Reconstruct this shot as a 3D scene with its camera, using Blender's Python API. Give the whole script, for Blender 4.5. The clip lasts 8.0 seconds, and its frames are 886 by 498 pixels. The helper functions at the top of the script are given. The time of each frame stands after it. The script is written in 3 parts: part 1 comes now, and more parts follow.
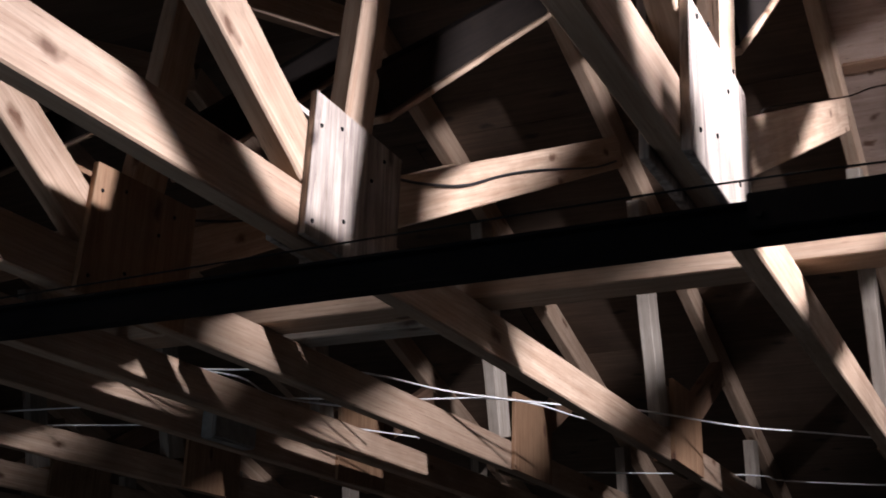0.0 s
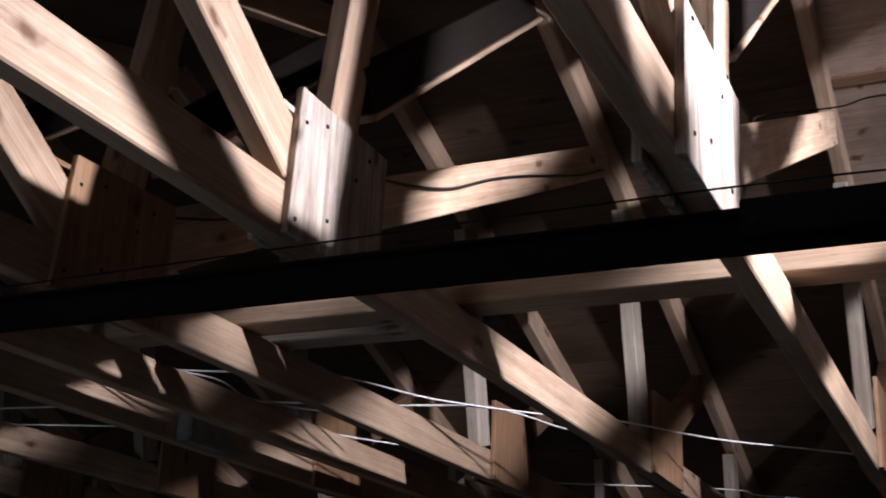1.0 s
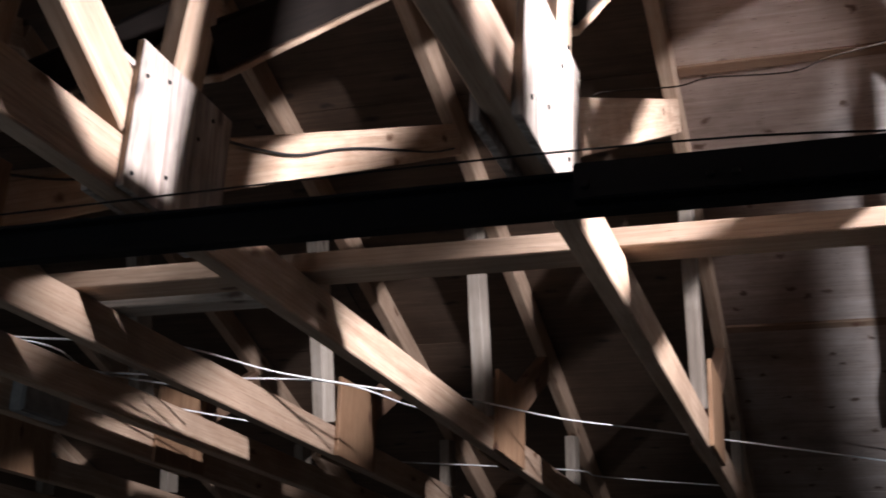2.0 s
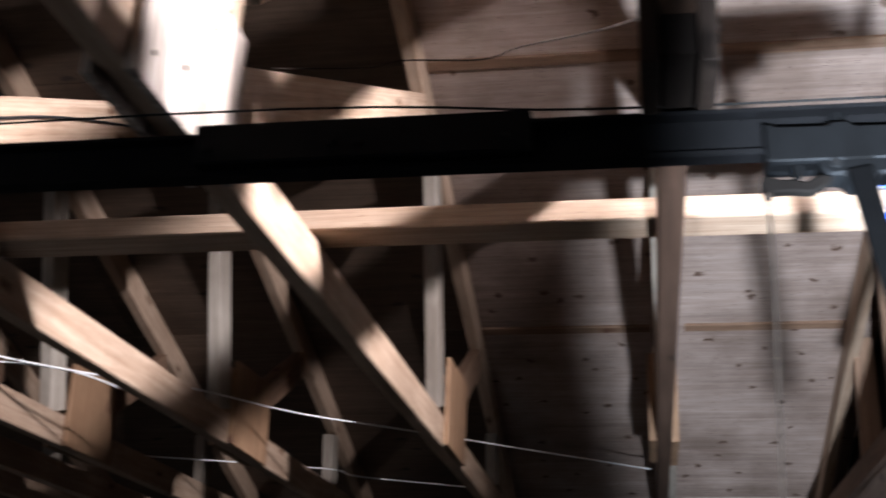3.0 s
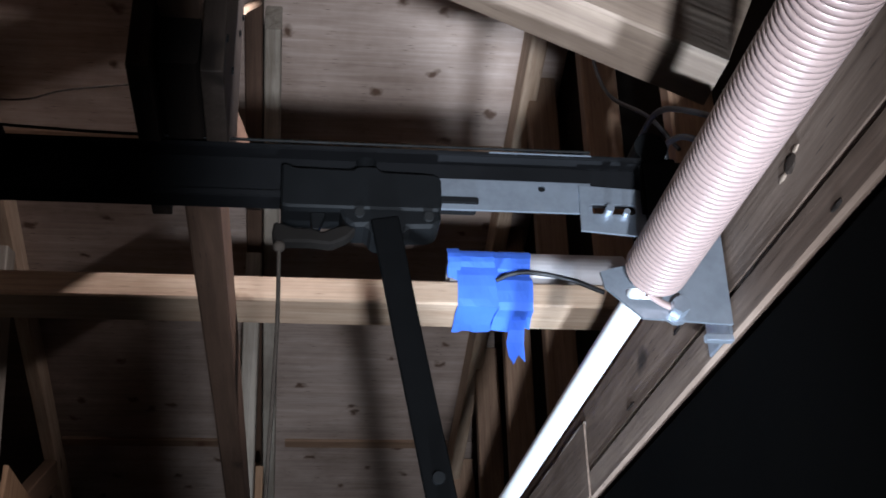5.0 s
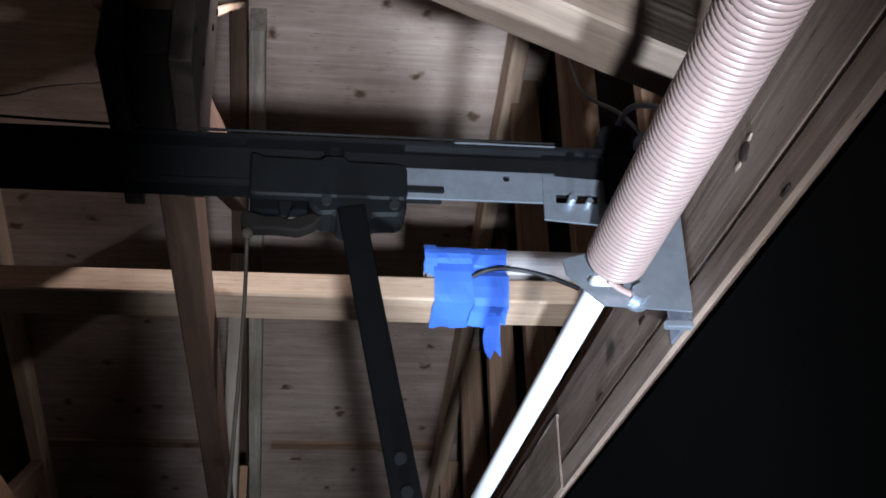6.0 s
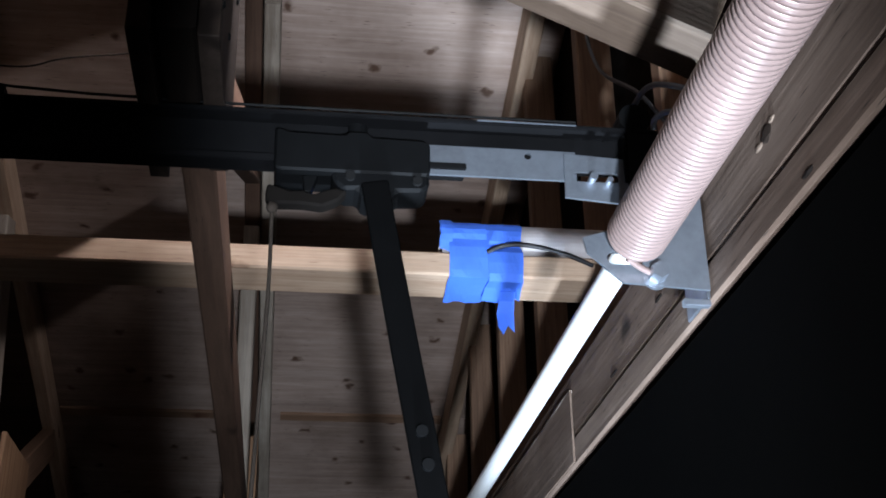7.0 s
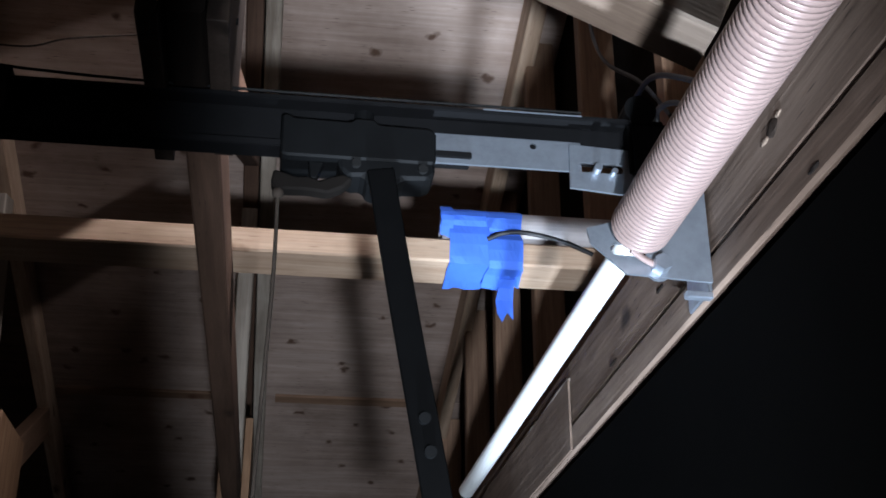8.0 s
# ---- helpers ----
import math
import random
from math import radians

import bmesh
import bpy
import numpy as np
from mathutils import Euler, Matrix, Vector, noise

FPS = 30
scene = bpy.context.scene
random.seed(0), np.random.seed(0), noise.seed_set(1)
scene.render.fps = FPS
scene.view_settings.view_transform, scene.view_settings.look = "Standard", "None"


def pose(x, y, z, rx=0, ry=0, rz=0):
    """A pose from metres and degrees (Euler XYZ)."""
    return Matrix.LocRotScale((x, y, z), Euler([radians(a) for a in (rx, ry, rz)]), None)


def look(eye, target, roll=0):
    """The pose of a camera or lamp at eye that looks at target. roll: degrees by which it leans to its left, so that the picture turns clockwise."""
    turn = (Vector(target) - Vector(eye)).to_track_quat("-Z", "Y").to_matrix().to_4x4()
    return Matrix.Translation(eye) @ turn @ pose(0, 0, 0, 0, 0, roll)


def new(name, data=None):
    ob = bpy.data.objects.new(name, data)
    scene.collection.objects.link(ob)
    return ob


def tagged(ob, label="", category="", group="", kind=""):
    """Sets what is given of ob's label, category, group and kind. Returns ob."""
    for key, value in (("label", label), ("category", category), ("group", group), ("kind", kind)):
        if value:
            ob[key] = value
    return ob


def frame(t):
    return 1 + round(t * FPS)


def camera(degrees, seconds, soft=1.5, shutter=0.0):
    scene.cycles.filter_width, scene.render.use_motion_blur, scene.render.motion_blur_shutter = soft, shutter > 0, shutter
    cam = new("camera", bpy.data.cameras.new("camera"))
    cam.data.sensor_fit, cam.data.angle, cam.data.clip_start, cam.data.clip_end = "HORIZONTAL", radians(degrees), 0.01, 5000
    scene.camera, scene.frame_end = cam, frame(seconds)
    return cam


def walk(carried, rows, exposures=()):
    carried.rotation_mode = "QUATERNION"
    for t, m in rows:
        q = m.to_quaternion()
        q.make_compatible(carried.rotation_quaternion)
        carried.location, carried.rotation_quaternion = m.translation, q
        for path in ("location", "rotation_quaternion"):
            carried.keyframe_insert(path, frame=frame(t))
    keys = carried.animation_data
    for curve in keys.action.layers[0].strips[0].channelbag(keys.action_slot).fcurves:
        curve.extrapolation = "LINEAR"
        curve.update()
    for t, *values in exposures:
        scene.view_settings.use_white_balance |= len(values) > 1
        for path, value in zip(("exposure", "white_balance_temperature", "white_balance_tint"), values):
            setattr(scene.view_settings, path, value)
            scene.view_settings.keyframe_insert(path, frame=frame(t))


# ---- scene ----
cam = camera(40.0, 8.0, soft=1.75, shutter=0.4)
PATH = [
    (0, (0.022, 0.01, 1.611), (-0.811, 1.701, 2.28), 1.5),
    (0.5, (0.004, 0.012, 1.622), (-0.854, 1.687, 2.3), 3.3),
    (1, (0.001, 0.041, 1.613), (-0.802, 1.74, 2.297), 2.5),
    (2.5, (0.079, 0.098, 1.568), (-0.383, 1.921, 2.248), 2.1),
    (3, (0.244, 0.198, 1.568), (-0.079, 2.045, 2.263), 1.7),
    (3.5, (0.414, 0.306, 1.569), (0.275, 2.158, 2.311), -0.8),
    (4, (0.396, 0.382, 1.58), (0.498, 2.215, 2.373), -2.7),
    (4.5, (0.378, 0.441, 1.598), (0.608, 2.233, 2.455), -1.7),
    (6, (0.41, 0.423, 1.561), (0.661, 2.191, 2.462), -1.8),
    (6.5, (0.401, 0.422, 1.561), (0.664, 2.191, 2.458), -1.7),
    (7, (0.394, 0.412, 1.557), (0.637, 2.2, 2.42), -0.9),
    (7.5, (0.384, 0.409, 1.555), (0.635, 2.203, 2.402), -0.4),
    (8, (0.384, 0.408, 1.559), (0.638, 2.206, 2.398), -0.1),
]
walk(cam, [(t, look(eye, target, roll)) for t, eye, target, roll in PATH],
     exposures=[(0, 0.25, 5950, 11), (1.2, 0.35, 5950, 11), (2.3, 0.75, 6050, 10), (3.0, 0.4, 6050, 10), (3.6, -0.55, 6200, 10),
                (4.4, -1.45, 6200, 10), (8.0, -1.6, 6200, 10)])

# ---- light ----
world = bpy.data.worlds.new("world")
scene.world = world
world.use_nodes = True
world.node_tree.nodes["Background"].inputs[0].default_value = (0.55, 0.68, 1.0, 1)
world.node_tree.nodes["Background"].inputs[1].default_value = 0.02


# daylight through the gable vent
vent = bpy.data.lights.new("vent_daylight", "AREA")
vent.shape, vent.size, vent.size_y, vent.energy, vent.color = "RECTANGLE", 0.10, 0.08, 135, (1.0, 0.93, 0.95)
new("vent_daylight", vent).matrix_world = look((1.12, 1.52, 2.875), (-0.9, 1.75, 2.35))
# soft fill from behind the walker, added to lift the dark parts
side = bpy.data.lights.new("fill_light", "AREA")
side.shape, side.size, side.size_y, side.energy, side.color = "RECTANGLE", 0.85, 1.9, 5, (0.80, 0.90, 1.0)
new("fill_light", side).matrix_world = look((-1.6, -0.53, 1.02), (-1.6, 3.0, 1.9))


def spot(name, place, target, watts, degrees, blend, radius, colour, squeeze=1.0):
    data = bpy.data.lights.new(name, "SPOT")
    data.energy, data.shadow_soft_size, data.color = watts, radius, colour
    data.spot_size, data.spot_blend = radians(degrees), blend
    new(name, data).matrix_world = look(place, target) @ Matrix.Diagonal((squeeze, 1, 1, 1))


# added spots for unseen light sources: one behind the walker, one below the header
spot("hand_lamp", (0.46, -0.10, 1.15), (0.79, 3.40, 2.88), 1000, 48, 0.6, 0.03, (0.82, 0.90, 1.0), 0.46)
spot("floor_work_light", (0.58, 1.20, 0.40), (0.71, 1.60, 2.20), 1250, 58, 0.5, 0.05, (0.72, 0.85, 1.0), 0.30)



# ---- materials ----
def nodes_of(name):
    m = bpy.data.materials.new(name)
    m.use_nodes = True
    nt = m.node_tree
    return m, nt, nt.nodes["Principled BSDF"]


def node(nt, kind, **values):
    n = nt.nodes.new(kind)
    for k, v in values.items():
        n.inputs[k.replace("_", " ")].default_value = v
    return n


def ramp(nt, source, *stops):
    n = nt.nodes.new("ShaderNodeValToRGB")
    while len(n.color_ramp.elements) < len(stops):
        n.color_ramp.elements.new(0.5)
    for e, (p, c) in zip(n.color_ramp.elements, stops):
        e.position, e.color = p, (*c, 1)
    nt.links.new(source, n.inputs[0])
    return n.outputs[0]


def mix(nt, kind, fac, a, b):
    n = nt.nodes.new("ShaderNodeMix")
    n.data_type, n.blend_type = "RGBA", kind
    for sock, v in ((n.inputs[0], fac), (n.inputs[6], a), (n.inputs[7], b)):
        if hasattr(v, "is_linked"):
            nt.links.new(v, sock)
        elif isinstance(v, tuple):
            sock.default_value = (*v, 1)
        else:
            sock.default_value = v
    return n.outputs[2]


def grain_coords(nt, stretch):
    """Local coordinates, shifted for each board, stretched along its length."""
    tc = nt.nodes.new("ShaderNodeTexCoord")
    info = nt.nodes.new("ShaderNodeObjectInfo")
    mul = nt.nodes.new("ShaderNodeMath")
    mul.operation = "MULTIPLY"
    mul.inputs[1].default_value = 37.0
    nt.links.new(info.outputs["Random"], mul.inputs[0])
    add = nt.nodes.new("ShaderNodeVectorMath")
    nt.links.new(tc.outputs["Object"], add.inputs[0])
    nt.links.new(mul.outputs[0], add.inputs[1])
    mp = nt.nodes.new("ShaderNodeMapping")
    mp.inputs["Scale"].default_value = stretch
    nt.links.new(add.outputs[0], mp.inputs[0])
    return mp.outputs[0], add.outputs[0], info.outputs["Random"]


def flat_coords(nt, vector):
    """Length and across, the same on wide and narrow faces."""
    sep, add, com = (nt.nodes.new(k) for k in ("ShaderNodeSeparateXYZ", "ShaderNodeMath", "ShaderNodeCombineXYZ"))
    nt.links.new(vector, sep.inputs[0])
    nt.links.new(sep.outputs[1], add.inputs[0])
    nt.links.new(sep.outputs[2], add.inputs[1])
    nt.links.new(sep.outputs[0], com.inputs[0])
    nt.links.new(add.outputs[0], com.inputs[1])
    return com.outputs[0]


def some_cells(nt, voronoi, mask, share):
    """Keep the mask in the cells whose random value lies over share."""
    sep, gt, mul = (nt.nodes.new(k) for k in ("ShaderNodeSeparateColor", "ShaderNodeMath", "ShaderNodeMath"))
    gt.operation, mul.operation = "GREATER_THAN", "MULTIPLY"
    gt.inputs[1].default_value = share
    nt.links.new(voronoi.outputs["Color"], sep.inputs[0])
    nt.links.new(sep.outputs[0], gt.inputs[0])
    nt.links.new(gt.outputs[0], mul.inputs[0])
    nt.links.new(mask, mul.inputs[1])
    return mul.outputs[0]


def wood(name, light, dark, knot, stain=0.35, rough=0.7, knots=1.0, vary=0.25, checks=0.5, knot_scale=3.0, knot_stretch=2.4, spec=0.35):
    m, nt, b = nodes_of(name)
    g, plain, rnd = grain_coords(nt, (1.2, 22, 22))
    n1 = node(nt, "ShaderNodeTexNoise", Scale=3.2, Detail=6.0, Roughness=0.62, Distortion=0.6)
    nt.links.new(g, n1.inputs["Vector"])
    col = ramp(nt, n1.outputs["Fac"], (0.32, dark), (0.5, tuple((p + q) / 2 for p, q in zip(light, dark))), (0.66, light))
    # growth rings as fine lines along the board
    w = node(nt, "ShaderNodeTexWave", Scale=1.4, Distortion=5.0, Detail=3.0, Detail_Scale=1.0)
    w.bands_direction = "Z"
    g2, _, _ = grain_coords(nt, (0.6, 14, 26))
    nt.links.new(g2, w.inputs["Vector"])
    lines = ramp(nt, w.outputs["Fac"], (0.0, (0.62, 0.62, 0.62)), (0.35, (1, 1, 1)))
    col = mix(nt, "MULTIPLY", 0.28, col, lines)
    # dirt and water marks
    n2 = node(nt, "ShaderNodeTexNoise", Scale=2.6, Detail=5.0, Roughness=0.6)
    nt.links.new(plain, n2.inputs["Vector"])
    dirt = ramp(nt, n2.outputs["Fac"], (0.36, (0.36, 0.31, 0.27)), (0.6, (1, 1, 1)))
    col = mix(nt, "MULTIPLY", stain, col, dirt)
    # knots
    v = node(nt, "ShaderNodeTexVoronoi", Scale=knot_scale)
    g3, _, _ = grain_coords(nt, (1.0, knot_stretch, knot_stretch))
    v.voronoi_dimensions = "2D"
    wob = node(nt, "ShaderNodeTexNoise", Scale=30.0, Detail=2.0)
    nt.links.new(plain, wob.inputs["Vector"])
    sh = nt.nodes.new("ShaderNodeVectorMath")
    sh.operation = "MULTIPLY_ADD"
    sh.inputs[1].default_value = (0.05, 0.05, 0.0)
    nt.links.new(wob.outputs["Color"], sh.inputs[0])
    nt.links.new(flat_coords(nt, g3), sh.inputs[2])
    nt.links.new(sh.outputs[0], v.inputs["Vector"])
    kn = ramp(nt, v.outputs["Distance"], (0.03, (1, 1, 1)), (0.10, (0, 0, 0)))
    col = mix(nt, "MIX", some_cells(nt, v, kn, 1 - 0.45 * knots), col, knot)
    # short dark checks along the grain
    v2 = node(nt, "ShaderNodeTexVoronoi", Scale=5.0)
    g4, _, _ = grain_coords(nt, (2.2, 26, 26))
    v2.voronoi_dimensions = "2D"
    nt.links.new(flat_coords(nt, g4), v2.inputs["Vector"])
    ck = ramp(nt, v2.outputs["Distance"], (0.03, (checks,) * 3), (0.12, (0, 0, 0)))
    col = mix(nt, "MIX", some_cells(nt, v2, ck, 0.72), col, tuple(c * 0.55 for c in knot))
    # fine fibres
    n3 = node(nt, "ShaderNodeTexNoise", Scale=9.0, Detail=3.0, Roughness=0.7)
    g5, _, _ = grain_coords(nt, (3, 70, 70))
    nt.links.new(g5, n3.inputs["Vector"])
    fib = ramp(nt, n3.outputs["Fac"], (0.35, (0.72, 0.70, 0.68)), (0.62, (1.12, 1.12, 1.12)))
    col = mix(nt, "MULTIPLY", 0.32, col, fib)
    # each board its own tone
    tone = ramp(nt, rnd, (0.0, (1 - vary,) * 3), (1.0, (1, 1, 1)))
    col = mix(nt, "MULTIPLY", 1.0, col, tone)
    nt.links.new(col, b.inputs["Base Color"])
    b.inputs["Roughness"].default_value = rough
    b.inputs["Specular IOR Level"].default_value = spec
    bump = node(nt, "ShaderNodeBump", Strength=0.25, Distance=0.004)
    nt.links.new(n1.outputs["Fac"], bump.inputs["Height"])
    nt.links.new(bump.outputs[0], b.inputs["Normal"])
    return m


def plain(name, colour, rough=0.6, metal=0.0, dirt=0.4, scale=14.0, bump=0.1, colour2=None, spec=0.5):
    m, nt, b = nodes_of(name)
    g, pl, rnd = grain_coords(nt, (1, 1, 1))
    n = node(nt, "ShaderNodeTexNoise", Scale=scale, Detail=6.0, Roughness=0.65)
    nt.links.new(pl, n.inputs["Vector"])
    low = colour2 or tuple(c * (1 - dirt) for c in colour)
    nt.links.new(ramp(nt, n.outputs["Fac"], (0.33, low), (0.62, colour)), b.inputs["Base Color"])
    r = nt.nodes.new("ShaderNodeMapRange")
    r.inputs[3].default_value, r.inputs[4].default_value = min(1, rough + 0.15), max(0.05, rough - 0.1)
    nt.links.new(n.outputs["Fac"], r.inputs[0])
    nt.links.new(r.outputs[0], b.inputs["Roughness"])
    b.inputs["Metallic"].default_value = metal
    b.inputs["Specular IOR Level"].default_value = spec
    bp = node(nt, "ShaderNodeBump", Strength=bump, Distance=0.002)
    nt.links.new(n.outputs["Fac"], bp.inputs["Height"])
    nt.links.new(bp.outputs[0], b.inputs["Normal"])
    return m


FIR = wood("fir_framing", (0.635, 0.468, 0.338), (0.440, 0.290, 0.192), (0.15, 0.075, 0.04), stain=0.45)
RED_FIR = wood("reddish_fir", (0.31, 0.19, 0.12), (0.20, 0.115, 0.072), (0.12, 0.05, 0.03))
# Reddish fir with shade put into the colour, for the last truss.
SHADED_RED_FIR = wood("shaded_reddish_fir", (0.135, 0.080, 0.055), (0.085, 0.050, 0.034), (0.04, 0.022, 0.015), spec=0.2)
GREY_FIR = wood("weathered_fir", (0.48, 0.42, 0.35), (0.30, 0.25, 0.20), (0.12, 0.08, 0.06), stain=0.6)
PLY = wood("sheathing_plywood", (0.51, 0.395, 0.335), (0.37, 0.272, 0.222), (0.10, 0.055, 0.035), stain=0.65, checks=0.85, knot_scale=5.5, knot_stretch=1.2, knots=1.8, vary=0.12)
# Same sheathing left of x -0.3, its shade painted into a darker colour.
SHADED_PLY = wood("shaded_sheathing", (0.14, 0.095, 0.065), (0.085, 0.055, 0.037), (0.03, 0.02, 0.015), stain=0.6)
GUSSET = wood("gusset_plywood", (0.72, 0.62, 0.53), (0.22, 0.17, 0.145), (0.11, 0.08, 0.07), stain=0.8, checks=0.8)
RED_PLY = wood("brown_gusset_plywood", (0.42, 0.26, 0.15), (0.28, 0.15, 0.08), (0.11, 0.05, 0.03), stain=0.6)
HEADER = wood("old_header_wood", (0.225, 0.165, 0.130), (0.125, 0.088, 0.067), (0.04, 0.03, 0.024), stain=0.75, checks=0.9, vary=0.06, spec=0.2)
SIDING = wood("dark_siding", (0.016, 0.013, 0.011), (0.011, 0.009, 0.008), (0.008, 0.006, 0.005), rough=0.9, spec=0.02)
# Near black: shade on truss webs and filler put into colour; also header gouges.
SHADE_GOUGE_FIR = wood("shade_and_gouge_fir", (0.020, 0.015, 0.012), (0.012, 0.009, 0.008), (0.016, 0.012, 0.009), spec=0.1)
KNOTTY_FIR = wood("brown_knotty_fir", (0.30, 0.225, 0.17), (0.20, 0.145, 0.11), (0.07, 0.04, 0.025), stain=0.6, knots=2.0)
# Gusset plywood with painted shade for the last truss; also a knot hole.
SHADE_KNOT_PLY = wood("shade_and_knot_plywood", (0.055, 0.040, 0.032), (0.030, 0.022, 0.018), (0.015, 0.011, 0.009), stain=0.6, spec=0.1)
BLACK_STEEL = plain("black_painted_steel", (0.005, 0.005, 0.0055), 0.6, 0.0, spec=0.08)
ARM_STEEL = plain("black_arm_steel", (0.0016, 0.0016, 0.0017), 0.7, 0.0, spec=0.03)
TROLLEY = plain("dark_plastic", (0.0040, 0.0042, 0.0045), 0.5, 0.0, spec=0.07)
GALV = plain("galvanised_steel", (0.38, 0.42, 0.48), 0.36, 0.85, dirt=0.3, scale=30)
SPRING = plain("dusty_painted_spring_steel", (0.23, 0.165, 0.15), 0.34, 0.1, dirt=0.18, scale=20, spec=0.35)
TUBE = plain("pale_steel_tube", (0.90, 0.91, 0.90), 0.42, 0.25, dirt=0.06)
TAPE = plain("blue_masking_tape", (0.05, 0.16, 0.72), 0.75, 0.0, dirt=0.2, scale=9)
PIPE = plain("grey_plastic_pipe", (0.36, 0.33, 0.33), 0.5, 0.0, dirt=0.15)
WIRE_BLACK = plain("black_cable", (0.012, 0.012, 0.014), 0.5)
WIRE_WHITE = plain("white_cable", (0.75, 0.74, 0.72), 0.45, dirt=0.15)
CONCRETE = plain("concrete_floor", (0.34, 0.33, 0.31), 0.85, dirt=0.35, scale=5)
# Near black so the door stays unlit; missing light is put into colour.
DOOR = plain("unlit_black_door_panel", (0.0014, 0.0013, 0.0012), 0.9, dirt=0.35, scale=5, spec=0.02)
CORD = plain("dirty_cord", (0.030, 0.023, 0.018), 0.9, spec=0.1)
LEVER = plain("brown_rusty_lever", (0.006, 0.0048, 0.0040), 0.8, 0.0, spec=0.06)
DULL = plain("dull_grey_steel", (0.010, 0.010, 0.010), 0.6, 0.1, spec=0.1)
BOX = plain("grey_junction_box", (0.35, 0.35, 0.33), 0.5, 0.5)


# ---- builders ----
def part(name, bm, material, parent=None, label="", smooth=False, matrix=None):
    me = bpy.data.meshes.new(name)
    bm.to_mesh(me)
    bm.free()
    me.materials.append(material)
    if smooth:
        for p in me.polygons:
            p.use_smooth = len(p.vertices) <= 4
    ob = new(name, me)
    if matrix:
        ob.matrix_world = matrix
    if parent:
        ob.parent = parent
    if label:
        tagged(ob, label)
    return ob


def empty(name, label, category, group="", place=(0, 0, 0), kind=""):
    ob = new(name)
    ob.location = place
    return tagged(ob, label, category, group, kind)


def board_mesh(length, w, h, bevel=0.003, wane=0.0, seed=0, cuts=10):
    """A sawn board along local x, w across (y) and h deep (z), with eased and slightly uneven edges."""
    bm = bmesh.new()
    bmesh.ops.create_cube(bm, size=1, matrix=Matrix.Diagonal((length, w, h, 1)))
    if cuts:
        along = [e for e in bm.edges if abs(e.verts[0].co.x - e.verts[1].co.x) > length / 2]
        bmesh.ops.subdivide_edges(bm, edges=along, cuts=cuts)
    if bevel:
        edges = [e for e in bm.edges if abs(e.verts[0].co.x - e.verts[1].co.x) > 1e-5 and len(e.link_faces) == 2
                 and e.calc_face_angle(0) > 1.0]
        bmesh.ops.bevel(bm, geom=edges, offset=bevel, segments=1, affect="EDGES")
    for v in bm.verts:
        n = noise.noise(Vector((v.co.x * 3.1 + seed * 7.7, seed, 0)))
        k = noise.noise(Vector((v.co.x * 17.0 + seed * 3.3, v.co.y * 30, v.co.z * 30)))
        v.co.z += 0.0016 * n + 0.0006 * k
        v.co.y += 0.0010 * k
        if wane and v.co.z < 0 and v.co.y > 0:
            v.co.z += wane * max(0, k + 0.2)
    return bm


def frame_of(p0, p1, side):
    """Local x from p0 to p1, local y towards side."""
    a, b = Vector(p0), Vector(p1)
    x = (b - a).normalized()
    y = Vector(side)
    y = (y - x * y.dot(x)).normalized()
    z = x.cross(y)
    m = Matrix((x, y, z)).transposed().to_4x4()
    m.translation = (a + b) / 2
    return m, (b - a).length


SEED = [0]


def board(name, p0, p1, w, h, material, parent=None, side=(1, 0, 0), label="", wane=0.0, bevel=0.003):
    SEED[0] += 1
    m, length = frame_of(p0, p1, side)
    return part(name, board_mesh(length, w, h, bevel, wane, SEED[0]), material, parent, label, matrix=m)


def block(name, lo, hi, material, parent=None, label="", bevel=0.003):
    bm = bmesh.new()
    size = [b - a for a, b in zip(lo, hi)]
    bmesh.ops.create_cube(bm, size=1, matrix=Matrix.Diagonal((*size, 1)))
    if bevel:
        bmesh.ops.bevel(bm, geom=list(bm.edges), offset=bevel, segments=2, affect="EDGES")
    return part(name, bm, material, parent, label, matrix=pose(*[(a + b) / 2 for a, b in zip(lo, hi)]))


def prism(name, outline, thick, material, matrix, parent=None, label="", bevel=0.0015, holes=()):
    """A plate: outline in its own x, y, thick along z."""
    bm = bmesh.new()
    if holes:
        edges = []
        for loop in (outline, *holes):
            vs = [bm.verts.new((x, y, -thick / 2)) for x, y in loop]
            edges += [bm.edges.new((p, q)) for p, q in zip(vs, vs[1:] + vs[:1])]
        bmesh.ops.triangle_fill(bm, use_beauty=True, use_dissolve=True, edges=edges)
        bevel = 0
    else:
        bm.faces.new([bm.verts.new((x, y, -thick / 2)) for x, y in outline])
    r = bmesh.ops.extrude_face_region(bm, geom=list(bm.faces))
    for v in r["geom"]:
        if isinstance(v, bmesh.types.BMVert):
            v.co.z += thick
    bmesh.ops.recalc_face_normals(bm, faces=bm.faces)
    if bevel:
        bmesh.ops.bevel(bm, geom=list(bm.edges), offset=bevel, segments=1, affect="EDGES")
    return part(name, bm, material, parent, label, matrix=matrix)


